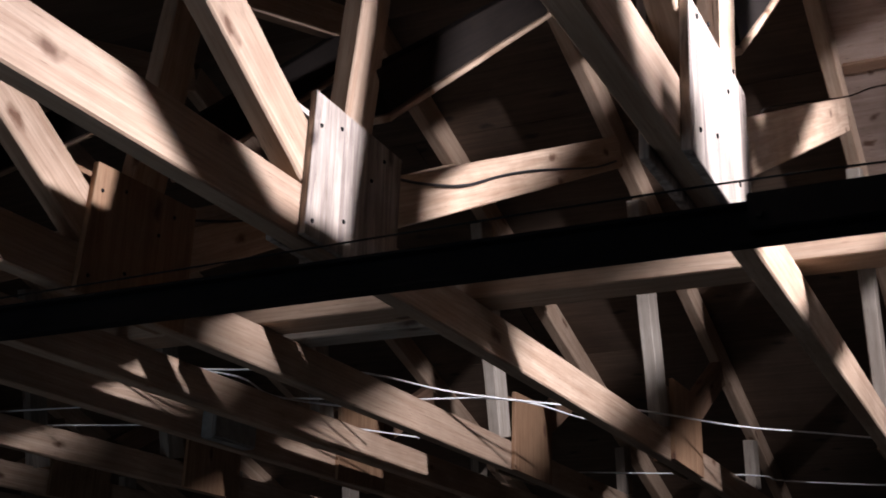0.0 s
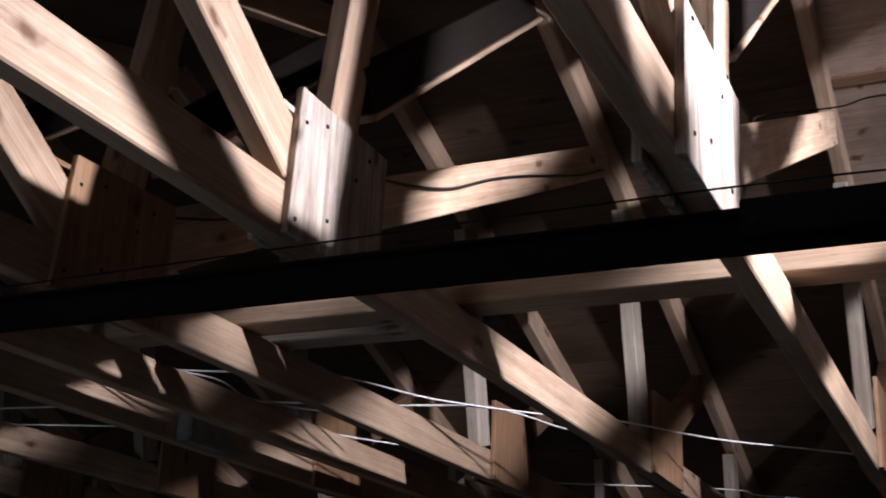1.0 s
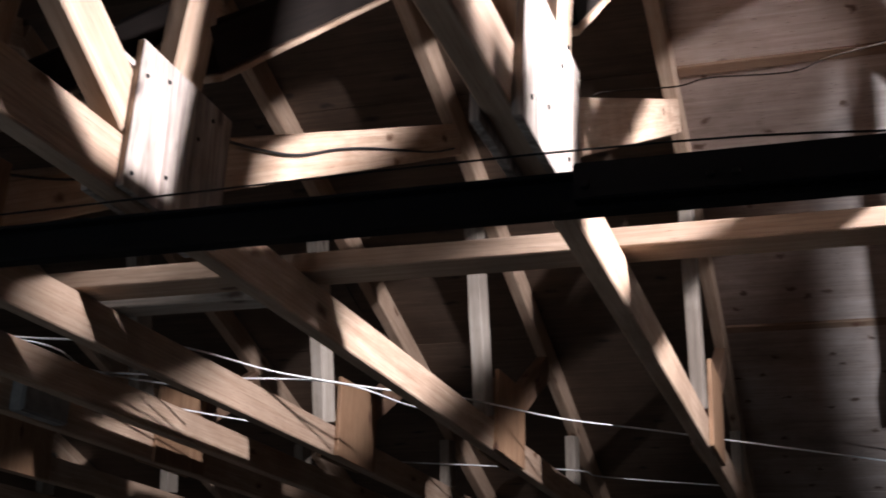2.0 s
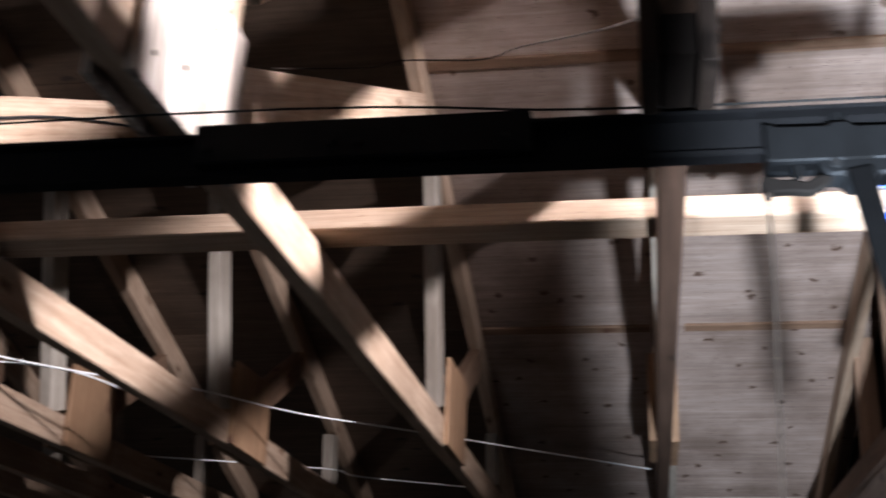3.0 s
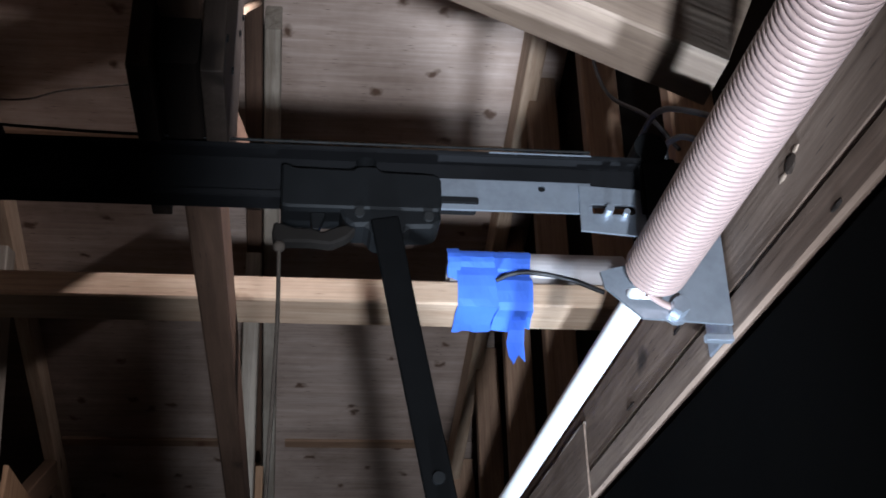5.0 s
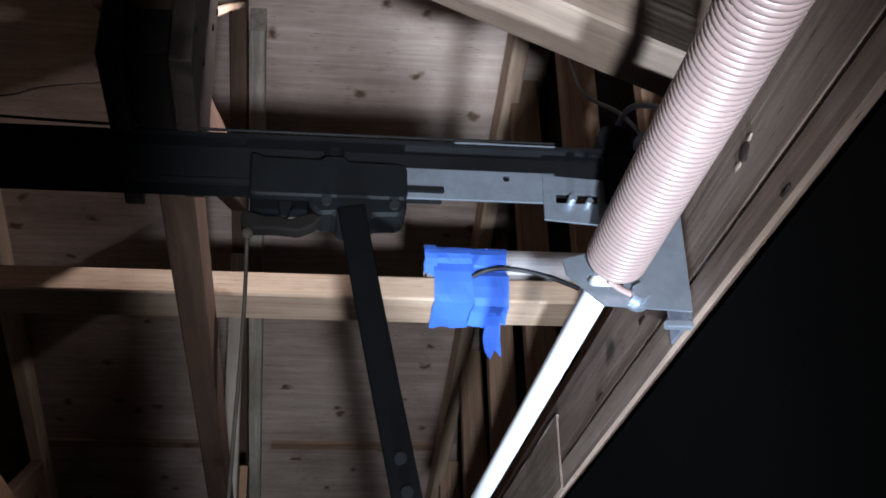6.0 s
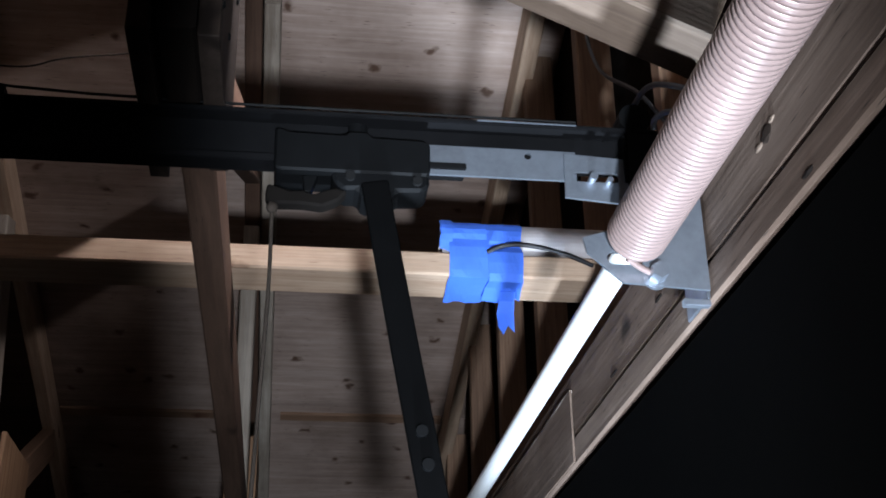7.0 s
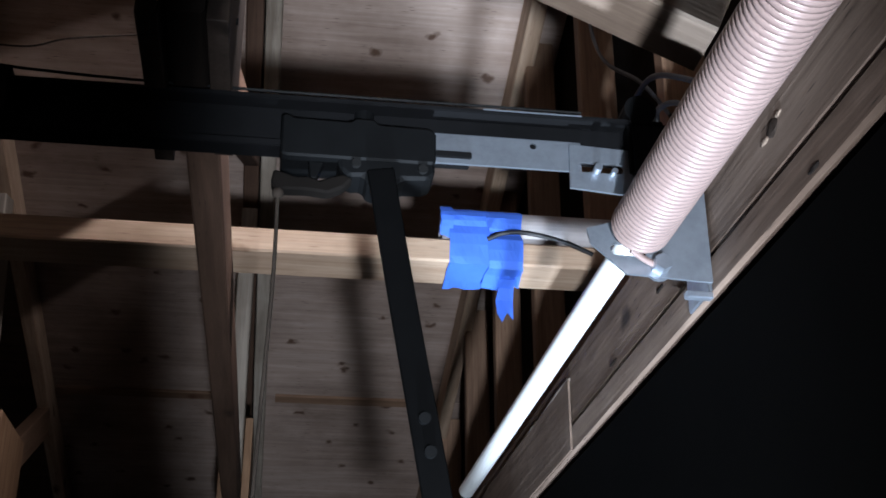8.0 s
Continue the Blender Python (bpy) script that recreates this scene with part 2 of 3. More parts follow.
def rod(name, points, radius, material, parent=None, label="", sides=8, smooth=True, ends=True):
    """A round bar or cable through the points."""
    pts = [Vector(p) for p in points]
    if ends and smooth:
        tip = min(0.001, (pts[1] - pts[0]).length / 4)
        pts.insert(1, pts[0] + tip * (pts[1] - pts[0]).normalized())
        pts.insert(-1, pts[-1] + tip * (pts[-2] - pts[-1]).normalized())
    bm = bmesh.new()
    rings, up = [], Vector((0.0, 0.0, 1.0))
    for i, p in enumerate(pts):
        d = (pts[min(i + 1, len(pts) - 1)] - pts[max(i - 1, 0)]).normalized()
        a = up - d * up.dot(d)
        if a.length < 0.05:
            a = Vector((1, 0, 0)) - d * d.x
        a.normalize()
        b = d.cross(a)
        up = a
        rings.append([bm.verts.new(p + radius * (math.cos(t) * a + math.sin(t) * b))
                      for t in (2 * math.pi * k / sides for k in range(sides))])
    for r, q in zip(rings, rings[1:]):
        for k in range(sides):
            bm.faces.new((r[k], r[(k + 1) % sides], q[(k + 1) % sides], q[k]))
    if ends:
        bm.faces.new(rings[0][::-1])
        bm.faces.new(rings[-1])
    bmesh.ops.recalc_face_normals(bm, faces=bm.faces)
    return part(name, bm, material, parent, label, smooth)


def smooth_line(points, steps=8):
    """Catmull-Rom through the points."""
    p = [Vector(q) for q in points]
    p = [2 * p[0] - p[1]] + p + [2 * p[-1] - p[-2]]
    out = []
    for i in range(1, len(p) - 2):
        for k in range(steps):
            t = k / steps
            a, b, c, d = p[i - 1:i + 3]
            out.append(0.5 * (2 * b + (c - a) * t + (2 * a - 5 * b + 4 * c - d) * t * t + (3 * b - a - 3 * c + d) * t ** 3))
    return out + [p[-2]]


# ---- the shell of the garage ----
RIDGE_Y, RIDGE_Z, EAVE = 2.53, 3.29, 2.95
LEFT, RIGHT = -5.2, 1.02


def roof_z(y):
    return RIDGE_Z - abs(y - RIDGE_Y) / 3


floor = tagged(block("floor", (LEFT - 0.2, -0.75, -0.1), (RIGHT + 0.3, 5.8, 0), CONCRETE), "grey stained concrete garage floor", "floor", kind="structure")
for nm, lo, hi in (("wall_north", (LEFT - 0.2, 5.55, 0), (RIGHT + 0.1, 5.65, 2.215)),
                   ("wall_west", (LEFT - 0.2, -0.498, 0), (LEFT - 0.1, 5.548, 2.3))):
    tagged(block(nm, lo, hi, GREY_FIR), "grey wooden garage wall", "wall", kind="structure")


# The side opening is made up, unseen, to hold the fill lamp.
tagged(prism("wall_south", [(LEFT - 0.2, 0), (RIGHT + 0.1, 0), (RIGHT + 0.1, 2.215), (LEFT - 0.2, 2.215)], 0.10, GREY_FIR,
             Matrix(((1, 0, 0, 0), (0, 0, -1, -0.55), (0, 1, 0, 0), (0, 0, 0, 1))), holes=[[(-2.05, 0.03), (-1.15, 0.03), (-1.15, 2.03), (-2.05, 2.03)]]),
       "grey wooden garage wall with an added opening for fill light", "wall", kind="structure")


def pentagon(nm, x0, x1, z0, holes=()):
    outline = [(-0.5, z0), (5.55, z0), (5.55, roof_z(5.5) - 0.01), (RIDGE_Y, RIDGE_Z - 0.01), (-0.5, roof_z(-0.45) - 0.01)]
    m = Matrix(((0, 0, 1, (x0 + x1) / 2), (1, 0, 0, 0), (0, 1, 0, 0), (0, 0, 0, 1)))
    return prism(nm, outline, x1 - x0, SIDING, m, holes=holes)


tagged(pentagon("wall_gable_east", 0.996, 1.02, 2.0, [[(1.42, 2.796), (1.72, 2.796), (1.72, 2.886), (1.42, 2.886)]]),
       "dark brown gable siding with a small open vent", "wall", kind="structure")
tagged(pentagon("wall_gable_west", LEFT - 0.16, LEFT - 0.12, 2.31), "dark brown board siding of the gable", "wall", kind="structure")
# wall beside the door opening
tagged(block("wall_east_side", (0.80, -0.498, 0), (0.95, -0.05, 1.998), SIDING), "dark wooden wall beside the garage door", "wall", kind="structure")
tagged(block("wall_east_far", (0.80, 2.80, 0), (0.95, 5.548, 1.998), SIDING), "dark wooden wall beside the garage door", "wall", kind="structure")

# roof sheathing: plywood sheets with joints, on both slopes
roof = tagged(new("roof"), "plywood roof sheathing on timber trusses", "roof", kind="structure")
SLOPE = math.atan(1 / 3)
for sgn in (1, -1):
    run = [0.0, 0.455, 1.61, 2.76, 3.25]
    for k, (a, b) in enumerate(zip(run, run[1:])):
        xs = [LEFT - 0.2, -4.6 + 0.6 * (k % 2), -2.15 + 0.6 * (k % 2), -0.322, RIGHT + 0.1]
        for x0, x1 in zip(xs, xs[1:]):
            length = (b - a) / math.cos(SLOPE) - 0.004
            bm = board_mesh(x1 - x0 - 0.003, length, 0.013, 0.0, 0, k, 0)
            mid = (a + b) / 2
            m = pose((x0 + x1) / 2, RIDGE_Y + sgn * mid, RIDGE_Z - mid / 3 + 0.0070, -sgn * math.degrees(SLOPE), 0, 0)
            # sheets away from the door get the colour with shade painted in
            part("sheathing_sheet", bm, PLY if x0 > -0.5 else SHADED_PLY, roof, matrix=m)
# reddish battens under the sheet joints
for x0, x1 in ((-0.300, 0.262), (0.374, 0.886)):
    for run_y in (0.455, 1.61):
        y = RIDGE_Y + run_y
        board("seam_batten", (x0, y, roof_z(y) - 0.006), (x1, y, roof_z(y) - 0.006), 0.034, 0.010, RED_FIR, roof, side=(0, 1, -1 / 3), bevel=0.001)

# ---- trusses ----
CH_LO, CH_HI = 2.220, 2.309


def truss(x, material, gusset, label, d=0.0, drop=0.0, plate=0.0125, near=(1.42, 1.71, 0.0, 0.245)):
    """One roof truss; x: middle of its members."""
    t = empty("roof_truss", label, "roof truss", "roof trusses", (x, RIDGE_Y, CH_LO))
    t.matrix_world = pose(x, RIDGE_Y, CH_LO)
    inv = t.matrix_world.inverted()

    def put(name, y0, z0, y1, z1, mat=material, h=0.089, dx=0.0, wane=0.0, label=""):
        ob = board(name, (dx, y0 - RIDGE_Y, z0 - CH_LO), (dx, y1 - RIDGE_Y, z1 - CH_LO), 0.038, h, mat, t, label=label, wane=wane)
        return ob

    zc = (CH_LO + CH_HI) / 2 - drop
    put("bottom_chord", -0.44, zc, 5.50, zc, wane=0.004)
    n = 0.047
    put("top_chord", 2.525, roof_z(2.53) - n, -0.40, roof_z(-0.40) - n)
    put("top_chord", 2.535, roof_z(2.53) - n, 5.46, roof_z(5.46) - n)
    put("web", 1.47 + d, 2.337, 0.93 + d, 2.675 + d / 4)
    put("web", 1.575 + d, 2.40, 1.655 + d, 2.90)
    # Web in shade painted near black; pale strip below paints its lit edge.
    put("web", 1.655 + d, 2.568, 2.43, 3.186, SHADE_GOUGE_FIR, 0.080)
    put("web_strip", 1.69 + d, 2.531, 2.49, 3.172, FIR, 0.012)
    put("web", 1.62 + d, 2.335, 3.02, 3.02)
    put("web", 3.385, 2.312, 3.22, 2.945, GREY_FIR)
    put("web", 3.60, 2.349, 4.13, 2.640, RED_FIR)
    put("web", 4.62, 2.312, 4.60, 2.49, GREY_FIR)
    for y0, y1, low, hgt in ((near[0] + d, near[1] + d, near[2], near[3]), (3.42, 3.74, 0.0, 0.25)):
        for sx in (1, -1):
            SEED[0] += 1
            r = random.Random(SEED[0])
            j = lambda: r.uniform(-0.006, 0.006)
            outline = [(y0 + j(), low + j()), (y1 + j(), low + j()), (y1 + j(), hgt + j()), (y0 + j() + 0.01, hgt + j() - 0.005)]
            outline = [(b, a - RIDGE_Y) for a, b in outline]
            m = Matrix(((0, 0, -1, sx * (0.0198 + plate / 2)), (0, 1, 0, 0), (1, 0, 0, 0), (0, 0, 0, 1)))
            prism("gusset_plate", outline, plate, gusset if y0 < 2 else RED_PLY, m, t, bevel=0.001)
    if plate > 0.015:
        zb = (near[2] + near[3]) / 2
        # Near black block added in the plate gap, its shade put into colour.
        board("filler_block", (0, near[0] + 0.012 - RIDGE_Y, zb), (0, near[1] - 0.012 - RIDGE_Y, zb), 0.034, near[3] - near[2] - 0.03, SHADE_GOUGE_FIR, t)
    return t


TRUSS_X = [-4.49, -3.88, -3.27, -2.66, -2.05, -1.43, -0.933, -0.322, 0.286]
LABEL = "fir roof truss with nailed plywood gusset plates"
for x in TRUSS_X:
    if x == -1.43:
        truss(x, FIR, RED_PLY, "fir roof truss with brown plywood gusset plates", d=0.08)
    elif x == -0.322:
        truss(x, FIR, GUSSET, LABEL, drop=0.010, near=(1.29, 1.62, -0.025, 0.202))
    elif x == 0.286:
        # members and plates painted darker to stand for their shade
        truss(x, SHADED_RED_FIR, SHADE_KNOT_PLY, "reddish fir truss and gusset plates darkened by painted shade", plate=0.019, near=(1.27, 1.51, -0.060, 0.20))
    else:
        truss(x, FIR, GUSSET, LABEL)

joist = empty("ceiling_joist", "single fir joist running between two trusses", "joist")
board("joist_board", (-1.78, -0.44, 2.265), (-1.78, 5.5, 2.265), 0.038, 0.089, FIR, joist)

# sistered rafter beside the last truss
sister = empty("sister_rafter", "pale fir rafter nailed beside the roof truss", "rafter")
board("rafter_board", (0.327, 2.60, roof_z(2.60) - 0.048), (0.327, 5.40, roof_z(5.40) - 0.048), 0.036, 0.089, GREY_FIR, sister)

# gable truss over the door
gable = empty("gable_truss", "fir gable truss with upright reddish studs", "roof truss")
GX = 0.909
board("bottom_chord", (GX, -0.44, 2.264), (GX, 5.5, 2.264), 0.038, 0.089, RED_FIR, gable)
board("top_chord", (GX, 2.525, roof_z(2.53) - 0.047), (GX, -0.4, roof_z(-0.4) - 0.047), 0.038, 0.089, FIR, gable)
board("top_chord", (GX, 2.535, roof_z(2.53) - 0.047), (GX, 5.46, roof_z(5.46) - 0.047), 0.038, 0.089, FIR, gable)
for y in (1.86, 2.30, 2.76, 3.22, 3.68, 4.2):
    board("stud", (GX + 0.034, y, 2.30), (GX + 0.034, y, 2.60 if y < 2 else roof_z(y) - 0.02), 0.038, 0.066, RED_FIR, gable, side=(0, 1, 0))

# brace lying flat over the bottom chords
brace = empty("lateral_brace", "flat fir board nailed across the truss chords", "brace")
board("brace_board", (-4.6, 2.105, 2.329), (0.87, 2.105, 2.329), 0.089, 0.038, FIR, brace, side=(0, 1, 0))

# short thick brace from the header up to the last truss
strut = empty("diagonal_board", "thick brown knotty fir board sloping up to the truss", "board")
SL = math.radians(24.4)
UP = Vector((math.sin(SL), 0, math.cos(SL)))
A, B = (Vector((0.788, 1.387, 2.25)) + 0.07 * UP, Vector((0.345, 1.387, 2.25 + 0.443 * math.tan(SL))) + 0.07 * UP)
board("board_body", A, B, 0.077, 0.14, KNOTTY_FIR, strut, side=(0, 1, 0), wane=0.003)

# ---- the door, its header and its hardware ----
header = empty("door_header", "old rough brown wooden header beam over the garage door", "header")
board("upper_beam", (0.796, -0.49, 2.076), (0.796, 5.5, 2.076), 0.038, 0.088, HEADER, header)
board("lower_board", (0.783, -0.49, 2.0095), (0.783, 5.5, 2.0095), 0.016, 0.038, HEADER, header, wane=0.002)
board("cover_panel", (0.7735, 1.948, 2.0430), (0.7735, 5.5, 2.0430), 0.0026, 0.098, HEADER, header, bevel=0)

# knot holes and gouges in the header, a pale splintered edge on its far panel
for y, z, ry, rz_, mat in ((1.236, 2.073, 0.011, 0.008, SHADE_KNOT_PLY), (1.253, 2.070, 0.008, 0.003, KNOTTY_FIR), (1.222, 2.079, 0.006, 0.0025, KNOTTY_FIR),
                           (1.62, 2.022, 0.030, 0.004, SHADE_GOUGE_FIR), (1.55, 2.060, 0.012, 0.003, SHADE_GOUGE_FIR), (1.17, 2.000, 0.010, 0.003, SHADE_GOUGE_FIR),
                           (1.74, 2.044, 0.016, 0.002, SHADE_GOUGE_FIR)):
    bm = bmesh.new()
    bmesh.ops.create_icosphere(bm, subdivisions=2, radius=1)
    for v in bm.verts:
        v.co *= 1 + 0.35 * noise.noise(v.co * 2.3 + Vector((y * 40, 0, 0)))
    face = 0.777 if z > 2.017 else 0.775
    part("gouge", bm, mat, header, matrix=pose(face, y, z) @ Matrix.Diagonal((0.0016, ry, rz_, 1)))
board("splintered_edge", (0.7742, 1.95, 2.0935), (0.7742, 2.62, 2.0945), 0.0035, 0.003, GUSSET, header, bevel=0)

door = empty("garage_door", "closed dark sectional garage door with shade put into its colour", "garage door")
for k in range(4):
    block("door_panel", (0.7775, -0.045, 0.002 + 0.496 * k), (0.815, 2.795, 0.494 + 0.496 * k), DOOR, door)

RY = 1.40
rail = empty("opener_rail", "black steel garage door opener rail", "rail")
block("rail_web", (-4.9, RY - 0.003, 2.118), (0.72, RY + 0.003, 2.156), BLACK_STEEL, rail, bevel=0.001)
block("rail_flange", (-4.9, RY - 0.020, 2.156), (0.735, RY + 0.020, 2.161), BLACK_STEEL, rail, bevel=0.001)
block("rail_foot", (-4.9, RY - 0.012, 2.111), (0.55, RY + 0.012, 2.118), BLACK_STEEL, rail, bevel=0.001)
sleeve = block("splice_sleeve", (-0.25, RY - 0.024, 2.122), (0.130, RY + 0.024, 2.170), BLACK_STEEL, rail, bevel=0.002)
for x in (-0.235, -0.09, -0.06, 0.10):
    bm = bmesh.new()
    bmesh.ops.create_cone(bm, cap_ends=True, segments=6, radius1=0.0055, radius2=0.0045, depth=0.006)
    part("screw_head", bm, DULL, rail, matrix=pose(x, RY - 0.027, 2.139, 90))
FRONT = lambda y: Matrix(((1, 0, 0, 0), (0, 0, -1, y), (0, 1, 0, 0), (0, 0, 0, 1)))


def disc(cx, cy, r, n=10, sx=1.0):
    return [(cx + sx * r * math.cos(2 * math.pi * k / n), cy + r * math.sin(2 * math.pi * k / n)) for k in range(n)]


def slot(x0, x1, cy, r):
    """A slot with round ends."""
    right = [(x1 + r * math.cos(t), cy + r * math.sin(t)) for t in (math.pi * (k / 5 - 0.5) for k in range(6))]
    left = [(x0 - r * math.cos(t), cy - r * math.sin(t)) for t in (math.pi * (k / 5 - 0.5) for k in range(6))]
    return right + left


prism("galvanised_end", [(0.49, 2.106), (0.655, 2.106), (0.655, 2.137), (0.49, 2.137)], 0.003, GALV, FRONT(RY - 0.008), rail,
      "scuffed galvanised steel rail end", holes=[disc(0.609, 2.130, 0.0035)])
prism("end_bracket", [(0.642, 2.086), (0.703, 2.081), (0.703, 2.129), (0.643, 2.132)], 0.003, GALV, FRONT(RY - 0.013), rail,
      "slotted galvanised bracket", holes=[slot(0.655, 0.690, 2.108, 0.005)])
rod("bracket_pin", [(0.668, RY - 0.024, 2.105), (0.668, RY - 0.008, 2.105)], 0.004, GALV, rail, sides=8)
rod("bracket_pin", [(0.684, RY - 0.022, 2.103), (0.684, RY - 0.008, 2.103)], 0.003, GALV, rail, sides=8)
block("header_foot", (0.70, RY - 0.022, 2.10), (0.777, RY + 0.022, 2.158), BLACK_STEEL, rail, bevel=0.004)
# Thin pale strip added as a painted highlight on the rail's lit edge.
block("bright_lip", (0.56, RY - 0.0213, 2.1592), (0.655, RY - 0.0203, 2.1602), GALV, rail, "pale steel strip painting the rail's lit edge", bevel=0)
rod("pulley", [(0.715, RY - 0.016, 2.175), (0.715, RY + 0.016, 2.175)], 0.016, TROLLEY, rail, sides=16, smooth=False)

chain = empty("opener_cable", "thin grey steel drive cable above the rail", "cable")
rod("cable_strand", smooth_line([(-4.8, RY, 2.186), (-2.0, RY, 2.178), (-0.3, RY - 0.022, 2.187), (0.2, RY, 2.178), (0.66, RY, 2.176)], 6), 0.0016, DULL, chain, sides=6)

trolley = empty("opener_trolley", "dark opener trolley with a release lever on the rail", "trolley")
prism("trolley_body", [(0.373, 2.099), (0.378, 2.097), (0.513, 2.097), (0.515, 2.101), (0.515, 2.130), (0.510, 2.134), (0.462, 2.135), (0.458, 2.140), (0.440, 2.140), (0.436, 2.136),
                       (0.384, 2.137), (0.380, 2.140), (0.373, 2.140)], 0.044, TROLLEY, FRONT(RY), trolley, bevel=0.002)
prism("trolley_jaw", [(0.424, 2.100), (0.514, 2.100), (0.5145, 2.088), (0.508, 2.082), (0.484, 2.081), (0.478, 2.072), (0.454, 2.072), (0.449, 2.082), (0.436, 2.081), (0.428, 2.088)],
      0.038, TROLLEY, FRONT(RY), trolley, bevel=0.003)
prism("release_lever", [(0.368, 2.086), (0.366, 2.074), (0.370, 2.066), (0.398, 2.067), (0.418, 2.065), (0.432, 2.072), (0.440, 2.082), (0.430, 2.085), (0.420, 2.082), (0.410, 2.077),
                        (0.400, 2.081), (0.388, 2.080), (0.376, 2.084)], 0.016, LEVER, FRONT(RY - 0.006), trolley, "dull brown release lever", bevel=0.002)
prism("lever_catch", [(0.399, 2.097), (0.401, 2.080), (0.407, 2.080), (0.413, 2.097)], 0.012, TROLLEY, FRONT(RY - 0.006), trolley, bevel=0.001)
for x, z in ((0.442, 2.093), (0.503, 2.091), (0.466, 2.080)):
    rod("rivet", [(x, RY - 0.023, z), (x, RY - 0.017, z)], 0.0045, DULL, trolley, sides=10, smooth=False)
rod("cap", [(0.449, RY, 2.140), (0.449, RY, 2.163)], 0.010, TROLLEY, trolley, sides=14)
board("arm_bar", (0.4635, RY - 0.024, 2.085), (0.5455, RY - 0.024, 1.62), 0.006, 0.0245, ARM_STEEL, trolley, side=(0, 1, 0), label="flat black steel door arm", bevel=0.001)
for x, z in ((0.5045, 1.853), (0.5095, 1.825)):
    rod("washer", [(x, RY - 0.032, z), (x, RY - 0.026, z)], 0.0052, TROLLEY, trolley, sides=12, smooth=False)

cord = empty("release_cord", "thin dirty pull cord hanging from the release lever", "cord")
rod("cord_line", smooth_line([(0.373, RY - 0.012, 2.066), (0.3735, RY - 0.014, 1.98), (0.370, RY - 0.016, 1.86), (0.366, RY - 0.018, 1.72)]), 0.0018, CORD, cord, sides=6)
bm = bmesh.new()
bmesh.ops.create_uvsphere(bm, u_segments=10, v_segments=6, radius=0.0055)
part("knot", bm, CORD, cord, smooth=True, matrix=pose(0.373, RY - 0.012, 2.062))

# torsion spring on its tube
tube = empty("torsion_tube", "pale steel torsion tube along the header", "tube")
TX, TZ = 0.702, 2.042
rod("tube_body", [(TX, -0.4, TZ), (TX, 2.385, TZ)], 0.0127, TUBE, tube, sides=28)
spring = empty("torsion_spring", "dusty pinkish coiled torsion spring over the door", "spring")
turns, per, pitch = 255, 26, 0.0069


def coil_at(k, r=0.0243):
    a = 2 * math.pi * k / per + 0.4
    return (TX + r * math.cos(a), 1.372 - pitch * k / per, TZ + r * math.sin(a))


rod("coil", [coil_at(k) for k in range(turns * per)], 0.0040, SPRING, spring, sides=8)
rod("spring_tail", smooth_line([(TX - 0.010, 1.372, TZ - 0.023), (TX + 0.004, 1.380, TZ - 0.028), (0.722, 1.386, 2.010)]), 0.0033, SPRING, spring, sides=6)

bracket = empty("spring_bracket", "galvanised spring anchor bracket screwed to the header", "bracket")
prism("anchor_plate", [(0.656, 2.046), (0.659, 2.031), (0.691, 2.002), (0.772, 1.998), (0.772, 2.10), (0.735, 2.085), (0.702, 2.060)], 0.003, GALV,
      FRONT(1.389), bracket, holes=[slot(0.683, 0.706, 2.026, 0.006)])
block("mounting_flange", (0.7715, 1.396, 1.993), (0.7745, 1.455, 2.118), GALV, bracket, bevel=0.001)
block("folded_lip", (0.748, 1.394, 1.985), (0.774, 1.402, 1.992), GALV, bracket, bevel=0.001)
rod("bolt", [(0.722, 1.372, 2.010), (0.722, 1.400, 2.010)], 0.0085, GALV, bracket, sides=6, smooth=False)
rod("bolt_washer", [(0.722, 1.388, 2.010), (0.722, 1.392, 2.010)], 0.0125, GALV, bracket, sides=16, smooth=False)


def hollow(name, p0, length, r0, r1, material, parent, n=28):
    bm = bmesh.new()
    rings = [[bm.verts.new((x, r * math.cos(2 * math.pi * k / n), r * math.sin(2 * math.pi * k / n))) for k in range(n)]
             for x, r in ((0, r0), (length, r0), (length, r1), (0, r1))]
    for a, b in zip(rings, rings[1:] + rings[:1]):
        for k in range(n):
            bm.faces.new((a[k], a[(k + 1) % n], b[(k + 1) % n], b[k]))
    bmesh.ops.recalc_face_normals(bm, faces=bm.faces)
    return part(name, bm, material, parent, smooth=False, matrix=pose(*p0))


PY, PZ = 2.088, 2.378
pipe = empty("plastic_pipe", "grey plastic pipe lying on the brace", "pipe")
hollow("pipe_body", (0.618, PY, PZ), 0.27, 0.0290, 0.0262, PIPE, pipe)


def ribbon(name, path, x0, x1, parent, thick=0.0015, torn=0.0, cuts=7, seed=1):
    """Tape following a path in y and z, x0 to x1 wide, wrinkled, its end torn."""
    bm = bmesh.new()
    rnd = random.Random(seed)
    rows = []
    for i, (y, z) in enumerate(path):
        last = i == len(path) - 1
        row = []
        for k in range(cuts + 1):
            x = x0 + (x1 - x0) * k / cuts
            w = 0.0022 * noise.noise(Vector((x * 40 + seed * 9, i * 0.9, seed)))
            x += 0.004 * noise.noise(Vector((i * 0.7, seed * 3.1, k // cuts))) if k in (0, cuts) else 0
            row.append(bm.verts.new((x, y + w, z + w - (rnd.uniform(0, torn) if last else 0))))
        rows.append(row)
    for a, b in zip(rows, rows[1:]):
        for k in range(cuts):
            bm.faces.new((a[k], a[k + 1], b[k + 1], b[k]))
    bmesh.ops.recalc_face_normals(bm, faces=bm.faces)
    bmesh.ops.solidify(bm, geom=list(bm.faces), thickness=thick)
    return part(name, bm, TAPE, parent)


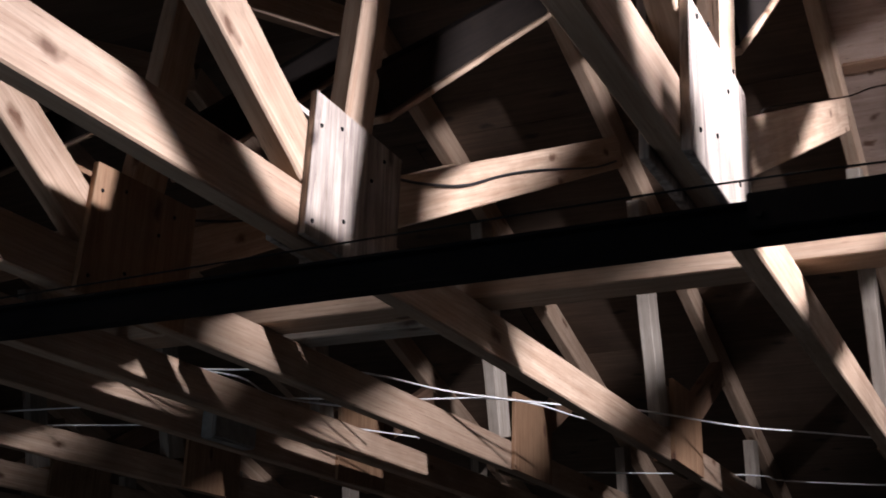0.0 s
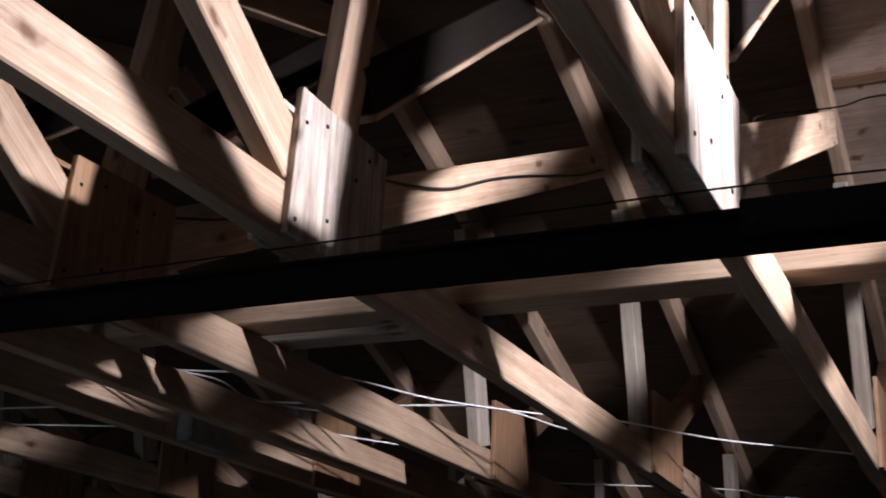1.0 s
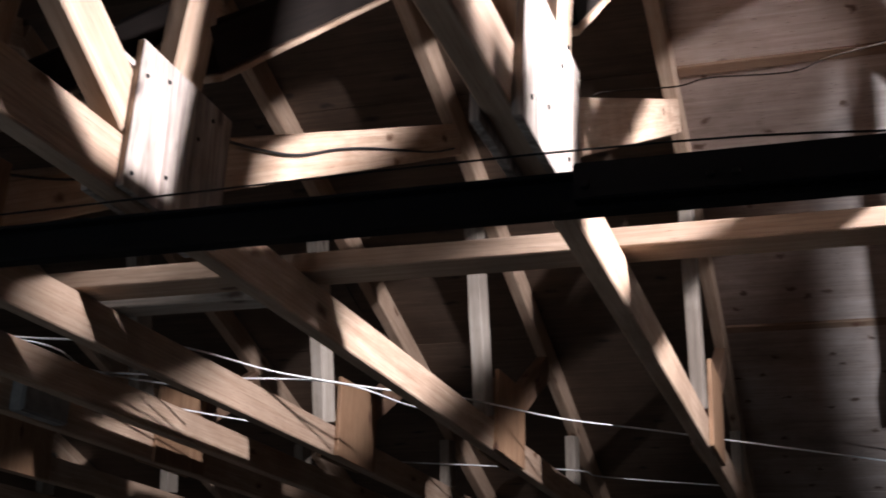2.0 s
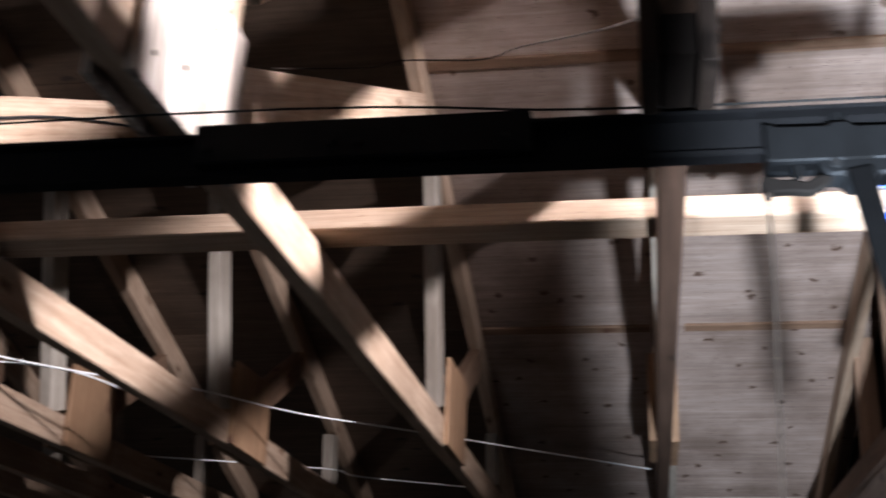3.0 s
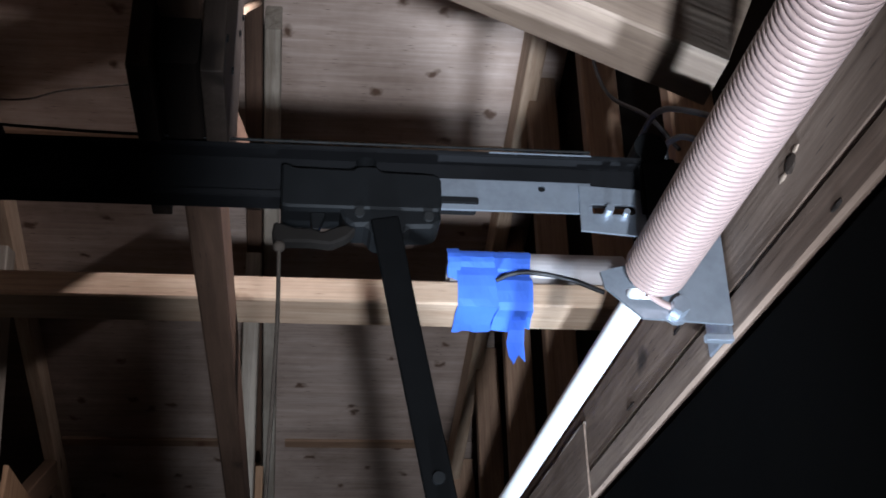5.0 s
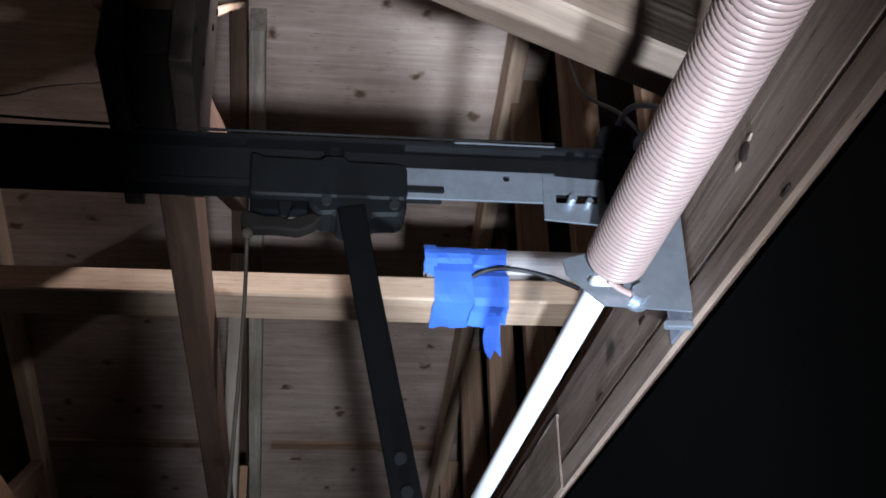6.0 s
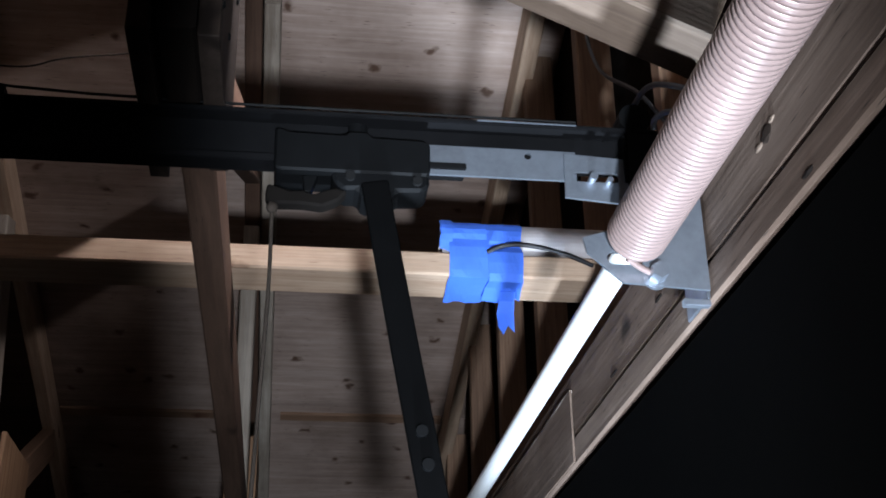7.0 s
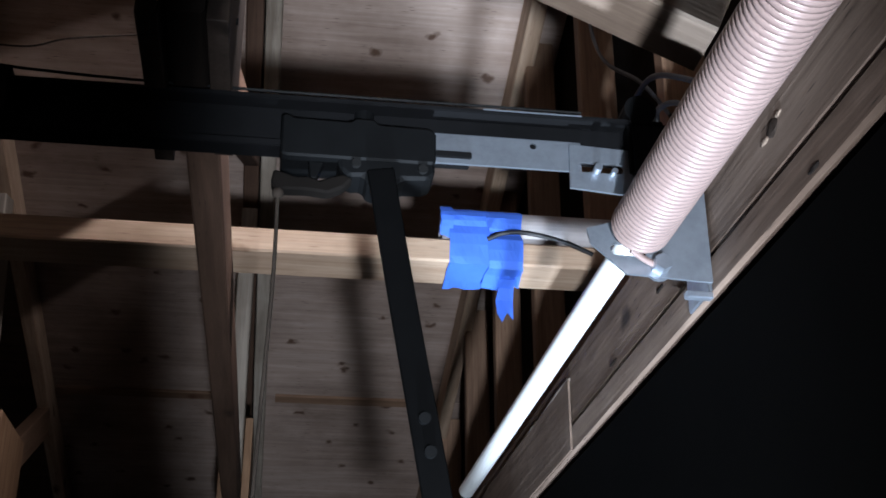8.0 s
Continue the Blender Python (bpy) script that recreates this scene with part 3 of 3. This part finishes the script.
def round_pipe(a0, a1, n=9, r=0.031):
    return [(PY + r * math.cos(radians(a0 + (a1 - a0) * k / n)), PZ + r * math.sin(radians(a0 + (a1 - a0) * k / n))) for k in range(n + 1)]


tape = empty("masking_tape", "torn blue masking tape holding a pipe to the brace", "tape")
down = [(2.055, 2.356), (2.054, 2.338), (2.0555, 2.318), (2.058, 2.3065)]
ribbon("tape_strip", round_pipe(40, 195) + down + [(2.085, 2.3055), (2.12, 2.3045), (2.147, 2.3055)], 0.627, 0.689, tape, torn=0.004, seed=2)
ribbon("tape_strip", round_pipe(60, 215) + [(2.053, 2.348), (2.052, 2.330), (2.053, 2.312), (2.060, 2.302), (2.085, 2.3020), (2.115, 2.3010)], 0.686, 0.740, tape, torn=0.012, seed=5)
ribbon("tape_tail", [(2.090, 2.3000), (2.105, 2.290), (2.112, 2.272), (2.114, 2.255)], 0.708, 0.732, tape, torn=0.018, seed=8, cuts=3)
ribbon("tape_flap", round_pipe(120, 215, 6, 0.034), 0.614, 0.633, tape, torn=0.01, seed=11, cuts=3)

lead = empty("black_lead", "short black cable running out of the tape", "cable")
rod("lead_line", smooth_line([(0.684, 2.046, 2.344), (0.705, 2.034, 2.349), (0.74, 2.030, 2.350), (0.79, 2.032, 2.342), (0.845, 2.045, 2.328)]), 0.0035, WIRE_BLACK, lead)
for nm, pts, rad, mat in (
        ("gable_cable", [(0.885, 2.10, 2.90), (0.86, 2.033, 2.767), (0.855, 1.997, 2.685), (0.85, 1.918, 2.589), (0.86, 1.798, 2.48), (0.88, 1.75, 2.40)], 0.003, WIRE_BLACK),
        ("gable_cable", [(0.86, 1.86, 2.36), (0.85, 1.835, 2.441), (0.845, 1.754, 2.443), (0.845, 1.697, 2.425), (0.85, 1.638, 2.387), (0.87, 1.58, 2.34)], 0.004, WIRE_BLACK),
        ("gable_cable", [(0.86, 1.74, 2.33), (0.85, 1.721, 2.378), (0.845, 1.677, 2.368), (0.85, 1.637, 2.348), (0.87, 1.60, 2.31)], 0.004, WIRE_BLACK)):
    ob = empty(nm, "looped black cable beside the gable studs", "cable", "gable cables")
    rod("cable_run", smooth_line(pts), rad, mat, ob)

# wiring laid over the trusses
for pts in ([(1.69, 2.418), (1.81, 2.453), (1.982, 2.516), (2.182, 2.617), (2.383, 2.708), (2.752, 2.862), (2.95, 2.96)],):
    for x in (-0.906, -1.403):
        ob = empty("web_wire", "thin black wire stapled along a truss web", "wire", "web wires")
        rod("wire_run", smooth_line([(x, y, z) for y, z in pts]), 0.0028, WIRE_BLACK, ob, sides=6)
ob = empty("sagging_wire", "thin dark wire sagging between two trusses", "wire")
rod("wire_run", smooth_line([(-0.296, 1.75, 2.45), (-0.299, 1.9, 2.532), (-0.184, 1.9, 2.527), (-0.128, 1.9, 2.536), (0.001, 1.9, 2.530), (0.064, 1.9, 2.549), (0.18, 1.9, 2.569), (0.277, 1.9, 2.596)]), 0.0014, CORD, ob, sides=6)
CABLES = (
    [(-2.1, 2.20, 2.322), (-1.80, 2.40, 2.325), (-1.484, 2.553, 2.33), (-1.338, 2.853, 2.33), (-1.128, 3.077, 2.328), (-0.945, 3.207, 2.326), (-0.745, 3.527, 2.33), (-0.493, 3.75, 2.33), (-0.124, 4.09, 2.33), (0.25, 4.4, 2.325)],
    [(-2.15, 2.2, 2.33), (-1.80, 2.462, 2.33), (-1.82, 2.726, 2.33), (-1.71, 2.903, 2.33), (-1.5, 3.0, 2.322)],
    [(-2.75, 2.6, 2.322), (-1.92, 2.74, 2.33), (-1.55, 2.84, 2.322), (-1.232, 2.986, 2.33), (-1.12, 3.30, 2.33), (-0.95, 3.50, 2.322)],
    [(-2.75, 2.8, 2.322), (-2.12, 3.0, 2.322), (-1.917, 3.093, 2.33), (-1.724, 3.369, 2.33), (-1.5, 3.6, 2.322)],
    [(-1.5, 4.1, 2.322), (-0.901, 4.404, 2.33), (-0.804, 4.571, 2.33), (-0.35, 4.8, 2.322)],
    [(-2.15, 1.85, 2.322), (-1.84, 1.931, 2.33), (-1.727, 1.99, 2.33), (-1.5, 2.0, 2.322)],
)
for pts in CABLES:
    ob = empty("white_cable", "thin white electric cable draped over the truss chords", "cable", "white cables")
    rod("cable_run", smooth_line(pts, 6), 0.0027, WIRE_WHITE, ob, sides=6)

box = empty("junction_box", "small grey metal junction box on a truss chord", "junction box")
block("box_body", (-2.030, 2.70, 2.222), (-1.988, 2.905, 2.308), BOX, box, bevel=0.004)
block("box_lid", (-1.9875, 2.705, 2.227), (-1.984, 2.900, 2.303), BOX, box, bevel=0.001)

plank = empty("loose_plank", "short grey board lying across two truss chords", "plank")
board("plank_board", (-1.60, 2.235, 2.329), (-1.00, 2.235, 2.329), 0.07, 0.036, GREY_FIR, plank, side=(0, 1, 0))

# nail heads on the gussets
for x, dy, dz, out in ((-1.43, 0.09, 0, 0.0335), (-0.933, 0.01, 0, 0.0335), (-0.322, -0.10, -0.01, 0.0335), (0.286, -0.15, -0.05, 0.0400)):
    for y, z in ((1.43, 2.25), (1.44, 2.41), (1.52, 2.28), (1.60, 2.38), (1.64, 2.26), (1.64, 2.43), (1.50, 2.43)):
        nail = tagged(new("nail", None), "small steel nail head in a gusset plate", "nail", "gusset nails")
        nail.location = (x + out, y + dy, z + dz)
        bm = bmesh.new()
        bmesh.ops.create_cone(bm, cap_ends=True, segments=8, radius1=0.004, radius2=0.003, depth=0.002, matrix=pose(0, 0, 0, 0, 90, 0))
        part("nail_head", bm, DULL, nail)
